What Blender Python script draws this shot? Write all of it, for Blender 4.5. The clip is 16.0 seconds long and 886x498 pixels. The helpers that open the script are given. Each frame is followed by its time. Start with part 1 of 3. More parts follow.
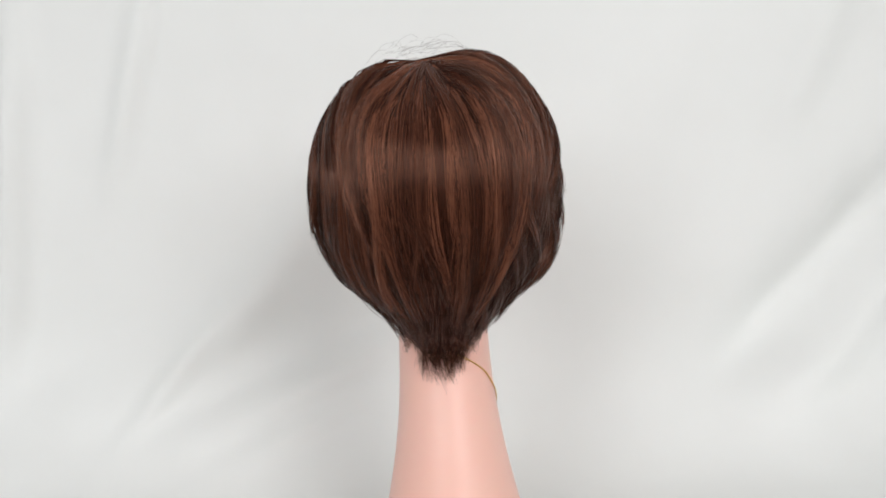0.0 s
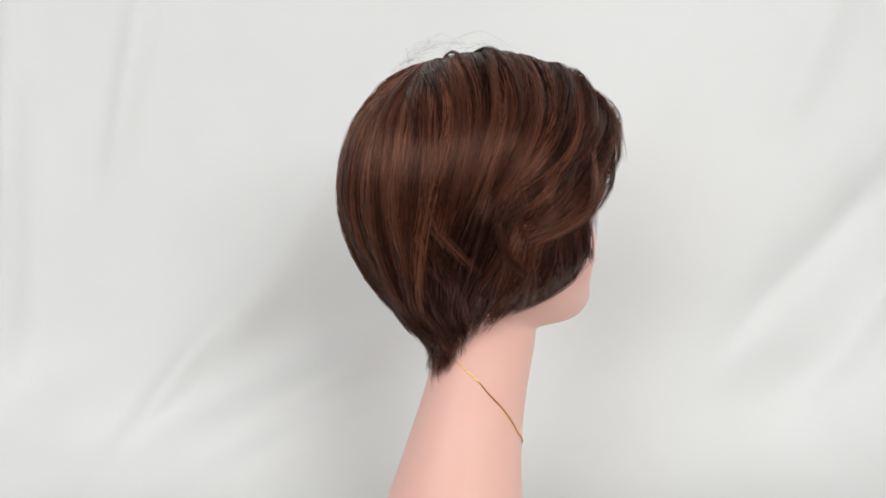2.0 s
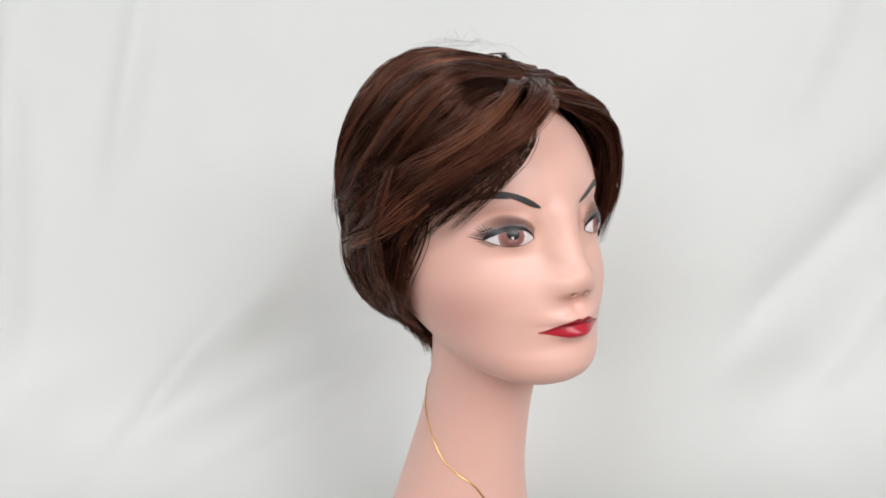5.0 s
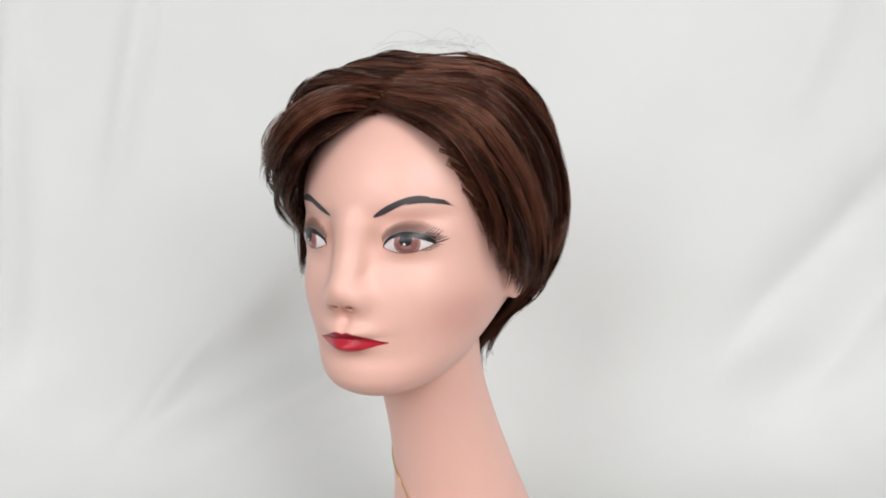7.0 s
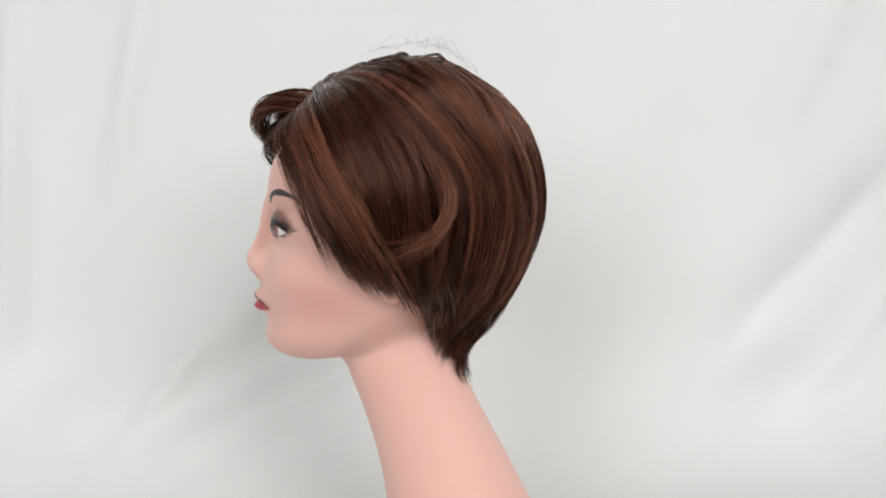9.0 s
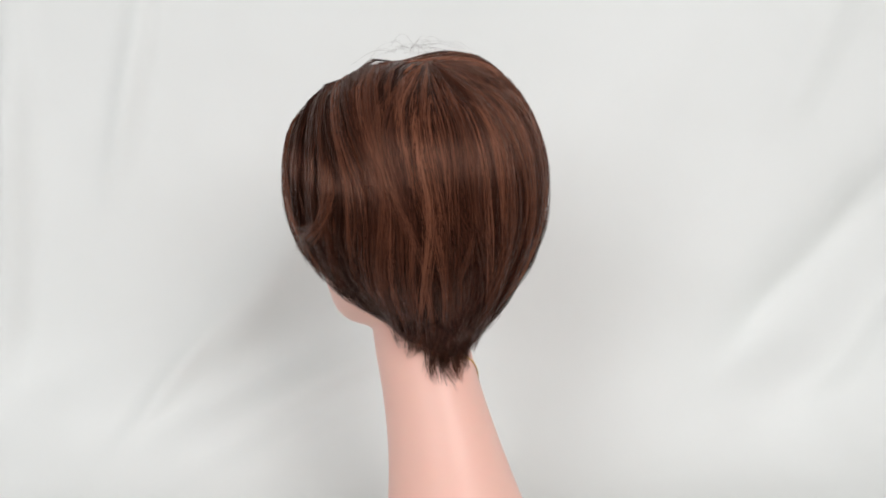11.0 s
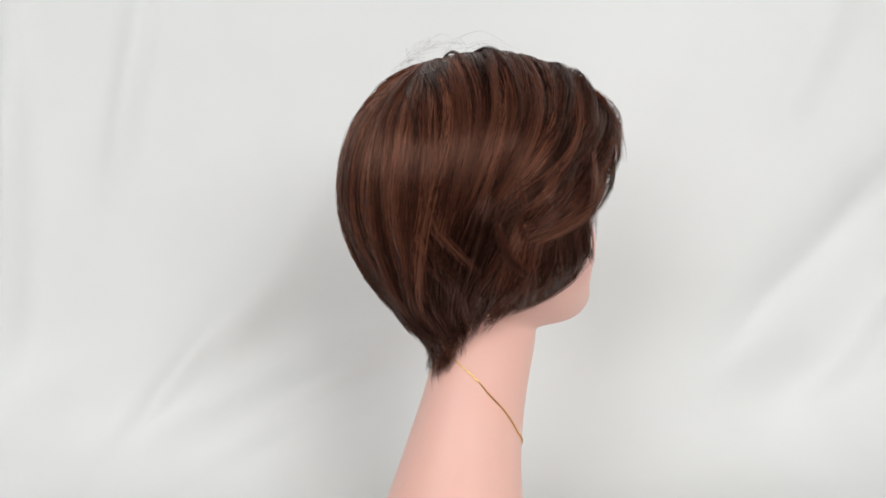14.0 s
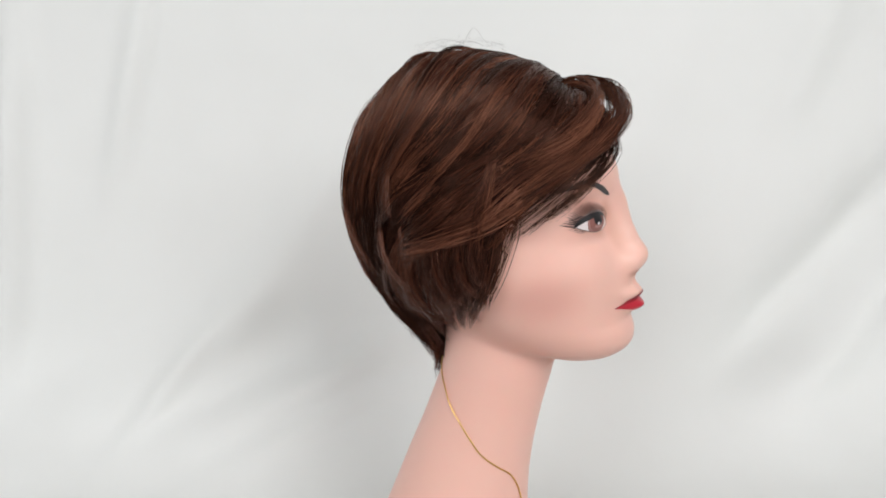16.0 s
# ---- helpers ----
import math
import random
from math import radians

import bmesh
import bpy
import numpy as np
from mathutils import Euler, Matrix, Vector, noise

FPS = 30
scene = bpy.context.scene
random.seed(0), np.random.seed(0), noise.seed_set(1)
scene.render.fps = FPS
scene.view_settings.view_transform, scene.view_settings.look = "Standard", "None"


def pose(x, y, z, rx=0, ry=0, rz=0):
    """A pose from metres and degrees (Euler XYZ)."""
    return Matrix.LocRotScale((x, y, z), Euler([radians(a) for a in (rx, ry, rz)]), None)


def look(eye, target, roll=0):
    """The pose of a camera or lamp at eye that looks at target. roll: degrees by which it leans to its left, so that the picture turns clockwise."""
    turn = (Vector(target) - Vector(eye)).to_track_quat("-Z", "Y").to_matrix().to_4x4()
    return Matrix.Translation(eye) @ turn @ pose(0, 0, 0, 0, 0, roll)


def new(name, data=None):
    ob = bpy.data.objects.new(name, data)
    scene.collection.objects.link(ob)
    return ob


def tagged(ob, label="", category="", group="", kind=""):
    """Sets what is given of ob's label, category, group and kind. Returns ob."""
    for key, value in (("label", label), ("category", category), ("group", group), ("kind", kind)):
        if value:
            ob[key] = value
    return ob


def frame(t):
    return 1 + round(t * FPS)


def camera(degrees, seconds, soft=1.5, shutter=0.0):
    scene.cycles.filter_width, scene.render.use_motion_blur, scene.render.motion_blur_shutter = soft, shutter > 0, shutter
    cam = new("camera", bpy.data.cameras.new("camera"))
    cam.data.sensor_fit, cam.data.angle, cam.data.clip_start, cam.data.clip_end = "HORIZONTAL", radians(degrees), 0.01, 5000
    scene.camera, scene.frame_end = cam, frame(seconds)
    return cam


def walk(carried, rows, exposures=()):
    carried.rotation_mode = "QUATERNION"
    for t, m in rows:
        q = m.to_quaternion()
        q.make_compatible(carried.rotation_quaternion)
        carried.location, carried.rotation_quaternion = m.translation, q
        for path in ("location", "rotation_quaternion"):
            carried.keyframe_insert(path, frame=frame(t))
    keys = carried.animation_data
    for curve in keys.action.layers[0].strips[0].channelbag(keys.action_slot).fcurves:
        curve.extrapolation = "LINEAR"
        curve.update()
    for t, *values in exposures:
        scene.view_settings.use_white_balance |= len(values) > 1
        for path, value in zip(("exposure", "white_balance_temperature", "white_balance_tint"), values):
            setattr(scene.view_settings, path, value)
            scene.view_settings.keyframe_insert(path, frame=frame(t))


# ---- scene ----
cam = camera(54.96, 16.0, soft=1.8)
EYE = (0.0, -0.6699, 0.43)
AIM = look(EYE, (EYE[0] - 0.00405, EYE[1] + 1.0, EYE[2] - math.tan(radians(10.45))), -2.54)
walk(cam, [(0.0, AIM), (16.0, AIM)], exposures=[(0.0, 0.0), (16.0, 0.0)])

# ---- light: a large unseen window behind the camera, an added fill lamp, grey room around ----
world = bpy.data.worlds.new("world")
world.use_nodes = True
scene.world = world
sky = world.node_tree.nodes.new("ShaderNodeTexSky")
sky.sky_type, sky.sun_disc, sky.sun_elevation, sky.sun_rotation = "NISHITA", False, radians(38), radians(160)
world.node_tree.links.new(sky.outputs[0], world.node_tree.nodes["Background"].inputs[0])
world.node_tree.nodes["Background"].inputs[1].default_value = 0.1


def area_light(name, eye, target, sx, sy, watts, colour):
    lamp = bpy.data.lights.new(name, "AREA")
    lamp.shape, lamp.size, lamp.size_y, lamp.energy, lamp.color = "RECTANGLE", sx, sy, watts, colour
    ob = new(name, lamp)
    ob.matrix_world = look(eye, target)
    return ob


area_light("unseen_window_lamp", (1.0, -1.97, 1.45), (0.6, 0.0, 0.5), 1.3, 1.2, 34.5, (0.985, 0.985, 0.985))
# fill lamp, added to brighten the left; no window is known here
area_light("unseen_window_lamp", (-1.0, -1.97, 1.45), (-0.6, 0.0, 0.5), 1.3, 1.2, 25, (0.985, 0.985, 0.985))


# ---- materials ----
def material(name, colour, rough=0.5, metal=0.0):
    m = bpy.data.materials.new(name)
    m.use_nodes = True
    b = m.node_tree.nodes["Principled BSDF"]
    b.inputs["Base Color"].default_value = (*colour, 1)
    b.inputs["Roughness"].default_value = rough
    b.inputs["Metallic"].default_value = metal
    return m, m.node_tree, b


def link(tree, a, b):
    tree.links.new(a, b)


def node(tree, kind, **values):
    n = tree.nodes.new(kind)
    for key, value in values.items():
        n.inputs[key].default_value = value
    return n


def mottled(name, dark, light, rough, scale, bump=0.0, fine=600.0, metal=0.0):
    """Two scales of colour variation and a fine relief."""
    m, tree, b = material(name, light, rough, metal)
    where = tree.nodes.new("ShaderNodeTexCoord")
    big = node(tree, "ShaderNodeTexNoise", Scale=scale, Detail=4.0)
    link(tree, where.outputs["Object"], big.inputs["Vector"])
    ramp = tree.nodes.new("ShaderNodeValToRGB")
    ramp.color_ramp.elements[0].color, ramp.color_ramp.elements[1].color = (*dark, 1), (*light, 1)
    ramp.color_ramp.elements[0].position, ramp.color_ramp.elements[1].position = 0.3, 0.7
    link(tree, big.outputs["Fac"], ramp.inputs["Fac"])
    link(tree, ramp.outputs["Color"], b.inputs["Base Color"])
    if bump:
        small = node(tree, "ShaderNodeTexNoise", Scale=fine, Detail=3.0)
        link(tree, where.outputs["Object"], small.inputs["Vector"])
        relief = node(tree, "ShaderNodeBump", Strength=bump, Distance=0.0006)
        link(tree, small.outputs["Fac"], relief.inputs["Height"])
        link(tree, relief.outputs["Normal"], b.inputs["Normal"])
    return m


def spot(tree, where, centre, radii):
    """1 at the centre, fading to 0 at the radii."""
    move = tree.nodes.new("ShaderNodeVectorMath")
    move.operation = "SUBTRACT"
    move.inputs[1].default_value = centre
    link(tree, where, move.inputs[0])
    div = tree.nodes.new("ShaderNodeVectorMath")
    div.operation = "DIVIDE"
    div.inputs[1].default_value = radii
    link(tree, move.outputs[0], div.inputs[0])
    size = tree.nodes.new("ShaderNodeVectorMath")
    size.operation = "LENGTH"
    link(tree, div.outputs[0], size.inputs[0])
    fade = tree.nodes.new("ShaderNodeMapRange")
    fade.interpolation_type = "SMOOTHERSTEP"
    for i, v in ((1, 0.0), (2, 1.0), (3, 1.0), (4, 0.0)):
        fade.inputs[i].default_value = v
    link(tree, size.outputs["Value"], fade.inputs[0])
    return fade.outputs[0]


def skin_material():
    """Painted plastic: flesh paint, rouge on the cheeks, brown eye shadow, brown down the nose sides, shade coloured in
    under the nose.
    """
    m, tree, b = material("painted_plastic_skin", (0.75, 0.48, 0.38), 0.42)
    co = tree.nodes.new("ShaderNodeTexCoord").outputs["Object"]
    flip = tree.nodes.new("ShaderNodeSeparateXYZ")
    link(tree, co, flip.inputs[0])
    side = tree.nodes.new("ShaderNodeMath")
    side.operation = "ABSOLUTE"
    link(tree, flip.outputs[0], side.inputs[0])
    both = tree.nodes.new("ShaderNodeCombineXYZ")
    link(tree, side.outputs[0], both.inputs[0])
    link(tree, flip.outputs[1], both.inputs[1])
    link(tree, flip.outputs[2], both.inputs[2])
    tone = node(tree, "ShaderNodeTexNoise", Scale=14.0, Detail=3.0)
    link(tree, co, tone.inputs["Vector"])
    ramp = tree.nodes.new("ShaderNodeValToRGB")
    ramp.color_ramp.elements[0].color, ramp.color_ramp.elements[1].color = SKIN_A, SKIN_B
    link(tree, tone.outputs["Fac"], ramp.inputs["Fac"])
    colour = ramp.outputs["Color"]
    for centre, radii, paint, amount in (((0.062, -0.098, 0.283), (0.034, 0.05, 0.030), (0.66, 0.29, 0.25, 1), 0.38),
                                         ((0.040, -0.124, 0.3470), (0.023, 0.05, 0.0115), (0.52, 0.22, 0.15, 1), 0.5),
                                         ((0.0185, -0.128, 0.341), (0.010, 0.04, 0.014), (0.52, 0.25, 0.16, 1), 0.5),
                                         ((0.0130, -0.138, 0.324), (0.0075, 0.04, 0.024), (0.60, 0.29, 0.19, 1), 0.35),
                                         # shade below the nose tip, put in as brown colour
                                         ((0.0060, -0.150, 0.2945), (0.0120, 0.02, 0.0052), (0.45, 0.18, 0.11, 1), 0.6)):
        mask = spot(tree, both.outputs[0], centre, radii)
        scale = tree.nodes.new("ShaderNodeMath")
        scale.operation = "MULTIPLY"
        scale.inputs[1].default_value = amount
        link(tree, mask, scale.inputs[0])
        mix = tree.nodes.new("ShaderNodeMix")
        mix.data_type = "RGBA"
        link(tree, scale.outputs[0], mix.inputs["Factor"])
        link(tree, colour, mix.inputs["A"])
        mix.inputs["B"].default_value = paint
        colour = mix.outputs["Result"]
    link(tree, colour, b.inputs["Base Color"])
    b.inputs["Subsurface Weight"].default_value = 0.12
    b.inputs["Subsurface Radius"].default_value = (0.006, 0.003, 0.002)
    b.inputs["Subsurface Scale"].default_value = 0.6
    grain = node(tree, "ShaderNodeTexNoise", Scale=900.0, Detail=2.0)
    link(tree, co, grain.inputs["Vector"])
    relief = node(tree, "ShaderNodeBump", Strength=0.05, Distance=0.0003)
    link(tree, grain.outputs["Fac"], relief.inputs["Height"])
    link(tree, relief.outputs["Normal"], b.inputs["Normal"])
    return m


SKIN_A, SKIN_B = (0.87, 0.505, 0.425, 1), (0.90, 0.56, 0.47, 1)


def hair_material(name, dark, mid, light):
    m, tree, b = material(name, mid, 0.22)
    tint = tree.nodes.new("ShaderNodeAttribute")
    tint.attribute_name = "tint"
    own = tree.nodes.new("ShaderNodeNewGeometry")
    shake = tree.nodes.new("ShaderNodeMath")
    shake.operation = "MULTIPLY_ADD"
    shake.inputs[1].default_value, shake.inputs[2].default_value = 0.12, -0.06
    link(tree, own.outputs["Random Per Island"], shake.inputs[0])
    add = tree.nodes.new("ShaderNodeMath")
    link(tree, tint.outputs["Fac"], add.inputs[0])
    link(tree, shake.outputs[0], add.inputs[1])
    ramp = tree.nodes.new("ShaderNodeValToRGB")
    e = ramp.color_ramp.elements
    e[0].color, e[1].color = (*dark, 1), (*light, 1)
    e[0].position, e[1].position = 0.05, 0.95
    e.new(0.55).color = (*mid, 1)
    link(tree, add.outputs[0], ramp.inputs["Fac"])
    link(tree, ramp.outputs["Color"], b.inputs["Base Color"])
    b.inputs["Specular IOR Level"].default_value = 1.0
    b.inputs["Specular Tint"].default_value = (1.0, 0.50, 0.36, 1)
    return m


CLOTH = mottled("white_cloth", (0.755, 0.764, 0.750), (0.805, 0.815, 0.803), 0.85, 3.0, 0.25, 1500)
# grey of the added walls, chosen to hold down the bounce light
WALL = mottled("grey_bounce_paint", (0.52, 0.52, 0.51), (0.58, 0.58, 0.57), 0.8, 2.0, 0.15, 200)
SUPPORT = mottled("dark_brown_support", (0.16, 0.12, 0.09), (0.23, 0.18, 0.14), 0.5, 4.0, 0.1, 90)
SKIN = skin_material()
HAIR = hair_material("brown_hair", (0.009, 0.0030, 0.0021), (0.056, 0.0178, 0.0102), (0.25, 0.095, 0.054))
CAP = mottled("dark_wig_cap", (0.034, 0.013, 0.008), (0.056, 0.022, 0.014), 0.8, 60, 0.3, 900)
GOLD = mottled("gold", (0.72, 0.46, 0.12), (0.85, 0.58, 0.20), 0.28, 300, metal=1.0)
WHITE = material("eye_white_paint", (0.82, 0.74, 0.74), 0.3)[0]
IRIS = material("iris_paint", (0.29, 0.125, 0.11), 0.25)[0]
IRIS_LIGHT = material("iris_rim_paint", (0.40, 0.21, 0.19), 0.25)[0]
BLACK = material("black_paint", (0.012, 0.010, 0.012), 0.35)[0]
BROW = material("brow_paint", (0.055, 0.047, 0.048), 0.5)[0]
LASH = material("lash_paint", (0.10, 0.040, 0.032), 0.5)[0]
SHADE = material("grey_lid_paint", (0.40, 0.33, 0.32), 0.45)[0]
LIPS = material("red_lip_paint", (0.52, 0.020, 0.040), 0.3)[0]
LIPS_DARK = material("dark_red_lip_paint", (0.30, 0.008, 0.020), 0.35)[0]


# ---- mesh helpers ----
def mesh_of(name, verts, faces, materials, mats=None, smooth=True):
    """faces: arrays of rows of vertex numbers, each array of one width."""
    me = bpy.data.meshes.new(name)
    loops = np.concatenate([f.ravel() for f in faces]).astype(np.int32)
    sizes = np.concatenate([np.full(len(f), f.shape[1]) for f in faces]).astype(np.int32)
    starts = np.concatenate([[0], np.cumsum(sizes)[:-1]]).astype(np.int32)
    me.vertices.add(len(verts))
    me.vertices.foreach_set("co", np.ascontiguousarray(verts, dtype=np.float32).ravel())
    me.loops.add(len(loops))
    me.loops.foreach_set("vertex_index", loops)
    me.polygons.add(len(sizes))
    me.polygons.foreach_set("loop_start", starts)
    me.polygons.foreach_set("use_smooth", np.full(len(sizes), smooth))
    for m in materials:
        me.materials.append(m)
    if mats is not None:
        me.polygons.foreach_set("material_index", np.asarray(mats, dtype=np.int32))
    me.update(calc_edges=True)
    me.validate()
    return me


def part(name, mesh, parent, label=""):
    ob = new(name, mesh)
    ob.parent = parent
    return tagged(ob, label)


def slab(name, x0, x1, y0, y1, z0, z1, mat):
    bm = bmesh.new()
    bmesh.ops.create_cube(bm, size=1.0)
    for v in bm.verts:
        v.co = ((x0 + x1) / 2 + v.co.x * (x1 - x0), (y0 + y1) / 2 + v.co.y * (y1 - y0), (z0 + z1) / 2 + v.co.z * (z1 - z0))
    me = bpy.data.meshes.new(name)
    bm.to_mesh(me)
    bm.free()
    me.materials.append(mat)
    return new(name, me)


def curve(xs, ys):
    """A smooth curve through the given values, as a function of numpy arrays."""
    xs, ys = np.array(xs, float), np.array(ys, float)
    slope = np.gradient(ys, xs)

    def f(x):
        x = np.clip(x, xs[0], xs[-1])
        i = np.clip(np.searchsorted(xs, x) - 1, 0, len(xs) - 2)
        h = xs[i + 1] - xs[i]
        t = (x - xs[i]) / h
        return ((1 + 2 * t) * (1 - t) ** 2 * ys[i] + t * (1 - t) ** 2 * h * slope[i]
                + t * t * (3 - 2 * t) * ys[i + 1] + t * t * (t - 1) * h * slope[i + 1])
    return f


def step(x, a, b):
    t = np.clip((x - a) / (b - a), 0, 1)
    return t * t * (3 - 2 * t)


# ---- the room: unseen, added to close in and bounce the light ----
X0, X1, Y0, Y1, ZT = -2.2, 2.2, -2.0, 0.9, 2.3
# unseen slab added under the cloth, dark so little light bounces up
tagged(slab("floor", X0, X1, Y0, Y1, -0.10, -0.012, SUPPORT), "unseen dark brown slab under the cloth, added to cut bounce light", "floor", kind="structure")
tagged(slab("ceiling", X0, X1, Y0, Y1, ZT, ZT + 0.1, WALL), "unseen pale grey ceiling added to bounce light", "ceiling", kind="structure")
tagged(slab("bounce_wall_north", X0, X1, Y1, Y1 + 0.1, -0.1, ZT, WALL), "unseen pale grey wall added to bounce light", "wall", kind="structure")
tagged(slab("bounce_wall_west", X0 - 0.1, X0, Y0, Y1, -0.1, ZT, WALL), "unseen pale grey wall added to bounce light", "wall", kind="structure")
tagged(slab("bounce_wall_east", X1, X1 + 0.1, Y0, Y1, -0.1, ZT, WALL), "unseen pale grey wall added to bounce light", "wall", kind="structure")


def lamp_wall():
    """Unseen wall added behind the camera, with an opening for each of the two lamps."""
    bm = bmesh.new()
    for x0, x1, z0, z1 in ((X0, -1.65, -0.1, ZT), (-0.35, 0.35, -0.1, ZT), (1.65, X1, -0.1, ZT), (-1.65, -0.35, -0.1, 0.85), (0.35, 1.65, -0.1, 0.85),
                           (-1.65, -0.35, 2.05, ZT), (0.35, 1.65, 2.05, ZT)):
        made = bmesh.ops.create_cube(bm, size=1.0)["verts"]
        for v in made:
            v.co = ((x0 + x1) / 2 + v.co.x * (x1 - x0), Y0 - 0.05 + v.co.y * 0.1, (z0 + z1) / 2 + v.co.z * (z1 - z0))
    me = bpy.data.meshes.new("bounce_wall_south")
    bm.to_mesh(me)
    bm.free()
    me.materials.append(WALL)
    return tagged(new("bounce_wall_south", me), "unseen pale grey wall added to bounce light, with two lamp openings", "wall", kind="structure")


lamp_wall()


# ---- the cloth backdrop ----
def cloth():
    nu, nv = 260, 240
    u = np.linspace(-1.25, 1.25, nu)
    v = np.linspace(0, 1.0, nv)
    U, V = np.meshgrid(u, v)
    rng = np.random.default_rng(5)
    bend = 0.18
    back, rise = 0.36, 1.35
    flat = back - bend + 0.16
    arc = bend * math.pi / 2
    total = flat + arc + rise
    L = V * total
    a = np.clip((L - flat) / bend, 0, math.pi / 2)
    Y = -0.16 + np.minimum(L, flat) + bend * np.sin(a)
    Z = bend * (1 - np.cos(a)) + np.clip(L - flat - arc, 0, None)
    hang = 0.25 + 0.75 * step(Z, 0.0, 0.10)
    lift = np.zeros_like(U)

    def fold(x0, z0, x1, z1, width, high, skew=0.0):
        dx, dz = x1 - x0, z1 - z0
        n = math.hypot(dx, dz)
        along = ((U - x0) * dx + (Z - z0) * dz) / n
        across = ((U - x0) * -dz + (Z - z0) * dx) / n + skew * np.sin(along * 6)
        ends = step(along, -0.08, 0.10) * (1 - step(along, n - 0.12, n + 0.10))
        return 1.25 * high * ends * np.exp(-(across / (0.85 * width)) ** 2)
    for f in FOLDS:
        lift += fold(*f)
    for k in range(16):
        x, z, s = rng.uniform(-1.1, 1.1), rng.uniform(0.0, 1.1), rng.uniform(-0.15, 0.35)
        n = rng.uniform(0.25, 0.6)
        lift += fold(x, z, x + s * n, z + n, rng.uniform(0.02, 0.05), rng.uniform(-0.004, 0.004), 0.01)
    for k in range(60):
        kx, kz, ph = rng.normal(0, 14), rng.normal(0, 9), rng.uniform(0, 6.28)
        lift += 0.00022 * np.sin(kx * U + kz * Z + ph)
    lift *= hang
    Y2 = Y - lift * np.sin(a)
    Z2 = Z + 0.25 * lift * np.cos(a)
    verts = np.stack([U, Y2, Z2 - 0.004], -1).reshape(-1, 3)
    i = np.arange(nu * nv).reshape(nv, nu)
    quads = np.stack([i[:-1, :-1], i[:-1, 1:], i[1:, 1:], i[1:, :-1]], -1).reshape(-1, 4)
    ob = new("backdrop", mesh_of("backdrop", verts, [quads], [CLOTH]))
    thick = ob.modifiers.new("thickness", "SOLIDIFY")
    thick.thickness, thick.offset = 0.0015, -1
    return tagged(ob, "white cotton cloth backdrop hanging in soft creases", "backdrop", kind="structure")


FOLDS = [(-0.50, -0.04, -0.06, 0.14, 0.030, 0.023, 0.006), (-0.44, -0.06, -0.14, 0.060, 0.016, 0.034, 0.0), (-0.52, 0.03, -0.16, 0.24, 0.05, 0.014, 0.006), (-0.46, -0.05, -0.30, 0.16, 0.016, 0.016, 0.003),
         (-0.62, 0.02, -0.38, 0.01, 0.025, 0.022, 0.0), (-0.56, 0.10, -0.50, 0.52, 0.026, 0.022, 0.006), (-0.40, 0.34, -0.33, 0.60, 0.020, 0.012, 0.004),
         (0.26, 0.0, 0.58, 0.34, 0.040, -0.020, 0.008), (0.34, -0.02, 0.66, 0.32, 0.036, 0.018, 0.008), (0.16, 0.05, 0.50, 0.38, 0.06, 0.012, 0.008),
         (0.05, -0.03, 0.5, 0.10, 0.04, 0.016, 0.0), (-0.32, 0.10, -0.10, 0.38, 0.04, 0.012, 0.0), (0.40, 0.36, 0.50, 0.62, 0.03, 0.010, 0.004)]
cloth()


# ---- the mannequin head: one mesh from blended solids ----
HZ = [0.2248, 0.2297, 0.2343, 0.240, 0.249, 0.260, 0.272, 0.283, 0.294, 0.312, 0.333, 0.350, 0.363, 0.380, 0.400, 0.420, 0.435, 0.446]
FRONT = curve(HZ, [-0.118, -0.1325, -0.1405, -0.1457, -0.1475, -0.1450, -0.1455, -0.1468, -0.1452, -0.1412, -0.1392, -0.1385, -0.1368, -0.132, -0.120, -0.098, -0.072, -0.040])
BACK = curve(HZ, [-0.095, -0.075, -0.060, -0.045, -0.025, -0.004, 0.018, 0.034, 0.046, 0.058, 0.066, 0.067, 0.066, 0.062, 0.050, 0.030, 0.004, -0.034])
WIDE = curve(HZ, [0.010, 0.027, 0.0365, 0.0435, 0.0510, 0.0580, 0.0640, 0.0690, 0.0730, 0.0760, 0.0775, 0.0780, 0.0780, 0.0755, 0.068, 0.054, 0.037, 0.008])
MIDY = curve(HZ, [-0.107, -0.102, -0.098, -0.092, -0.084, -0.074, -0.065, -0.057, -0.052, -0.047, -0.045, -0.044, -0.044, -0.043, -0.041, -0.038, -0.037, -0.037])
NZ = [-0.01, 0.03, 0.06, 0.10, 0.14, 0.18, 0.22, 0.26, 0.30]
NFRONT = curve(NZ, [-0.066, -0.060, -0.0585, -0.0590, -0.0640, -0.0735, -0.0850, -0.0900, -0.0850])
NBACK = curve(NZ, [0.112, 0.092, 0.075, 0.0565, 0.0385, 0.0200, 0.0050, 0.0020, 0.0050])
NWIDE = curve(NZ, [0.094, 0.076, 0.064, 0.0535, 0.0455, 0.0405, 0.0385, 0.0380, 0.0380])


def blend(a, b, k):
    h = np.clip(0.5 + 0.5 * (b - a) / k, 0, 1)
    return b + (a - b) * h - k * h * (1 - h)


def ball(x, y, z, c, r):
    k = np.sqrt(((x - c[0]) / r[0]) ** 2 + ((y - c[1]) / r[1]) ** 2 + ((z - c[2]) / r[2]) ** 2)
    return (k - 1) * min(r)


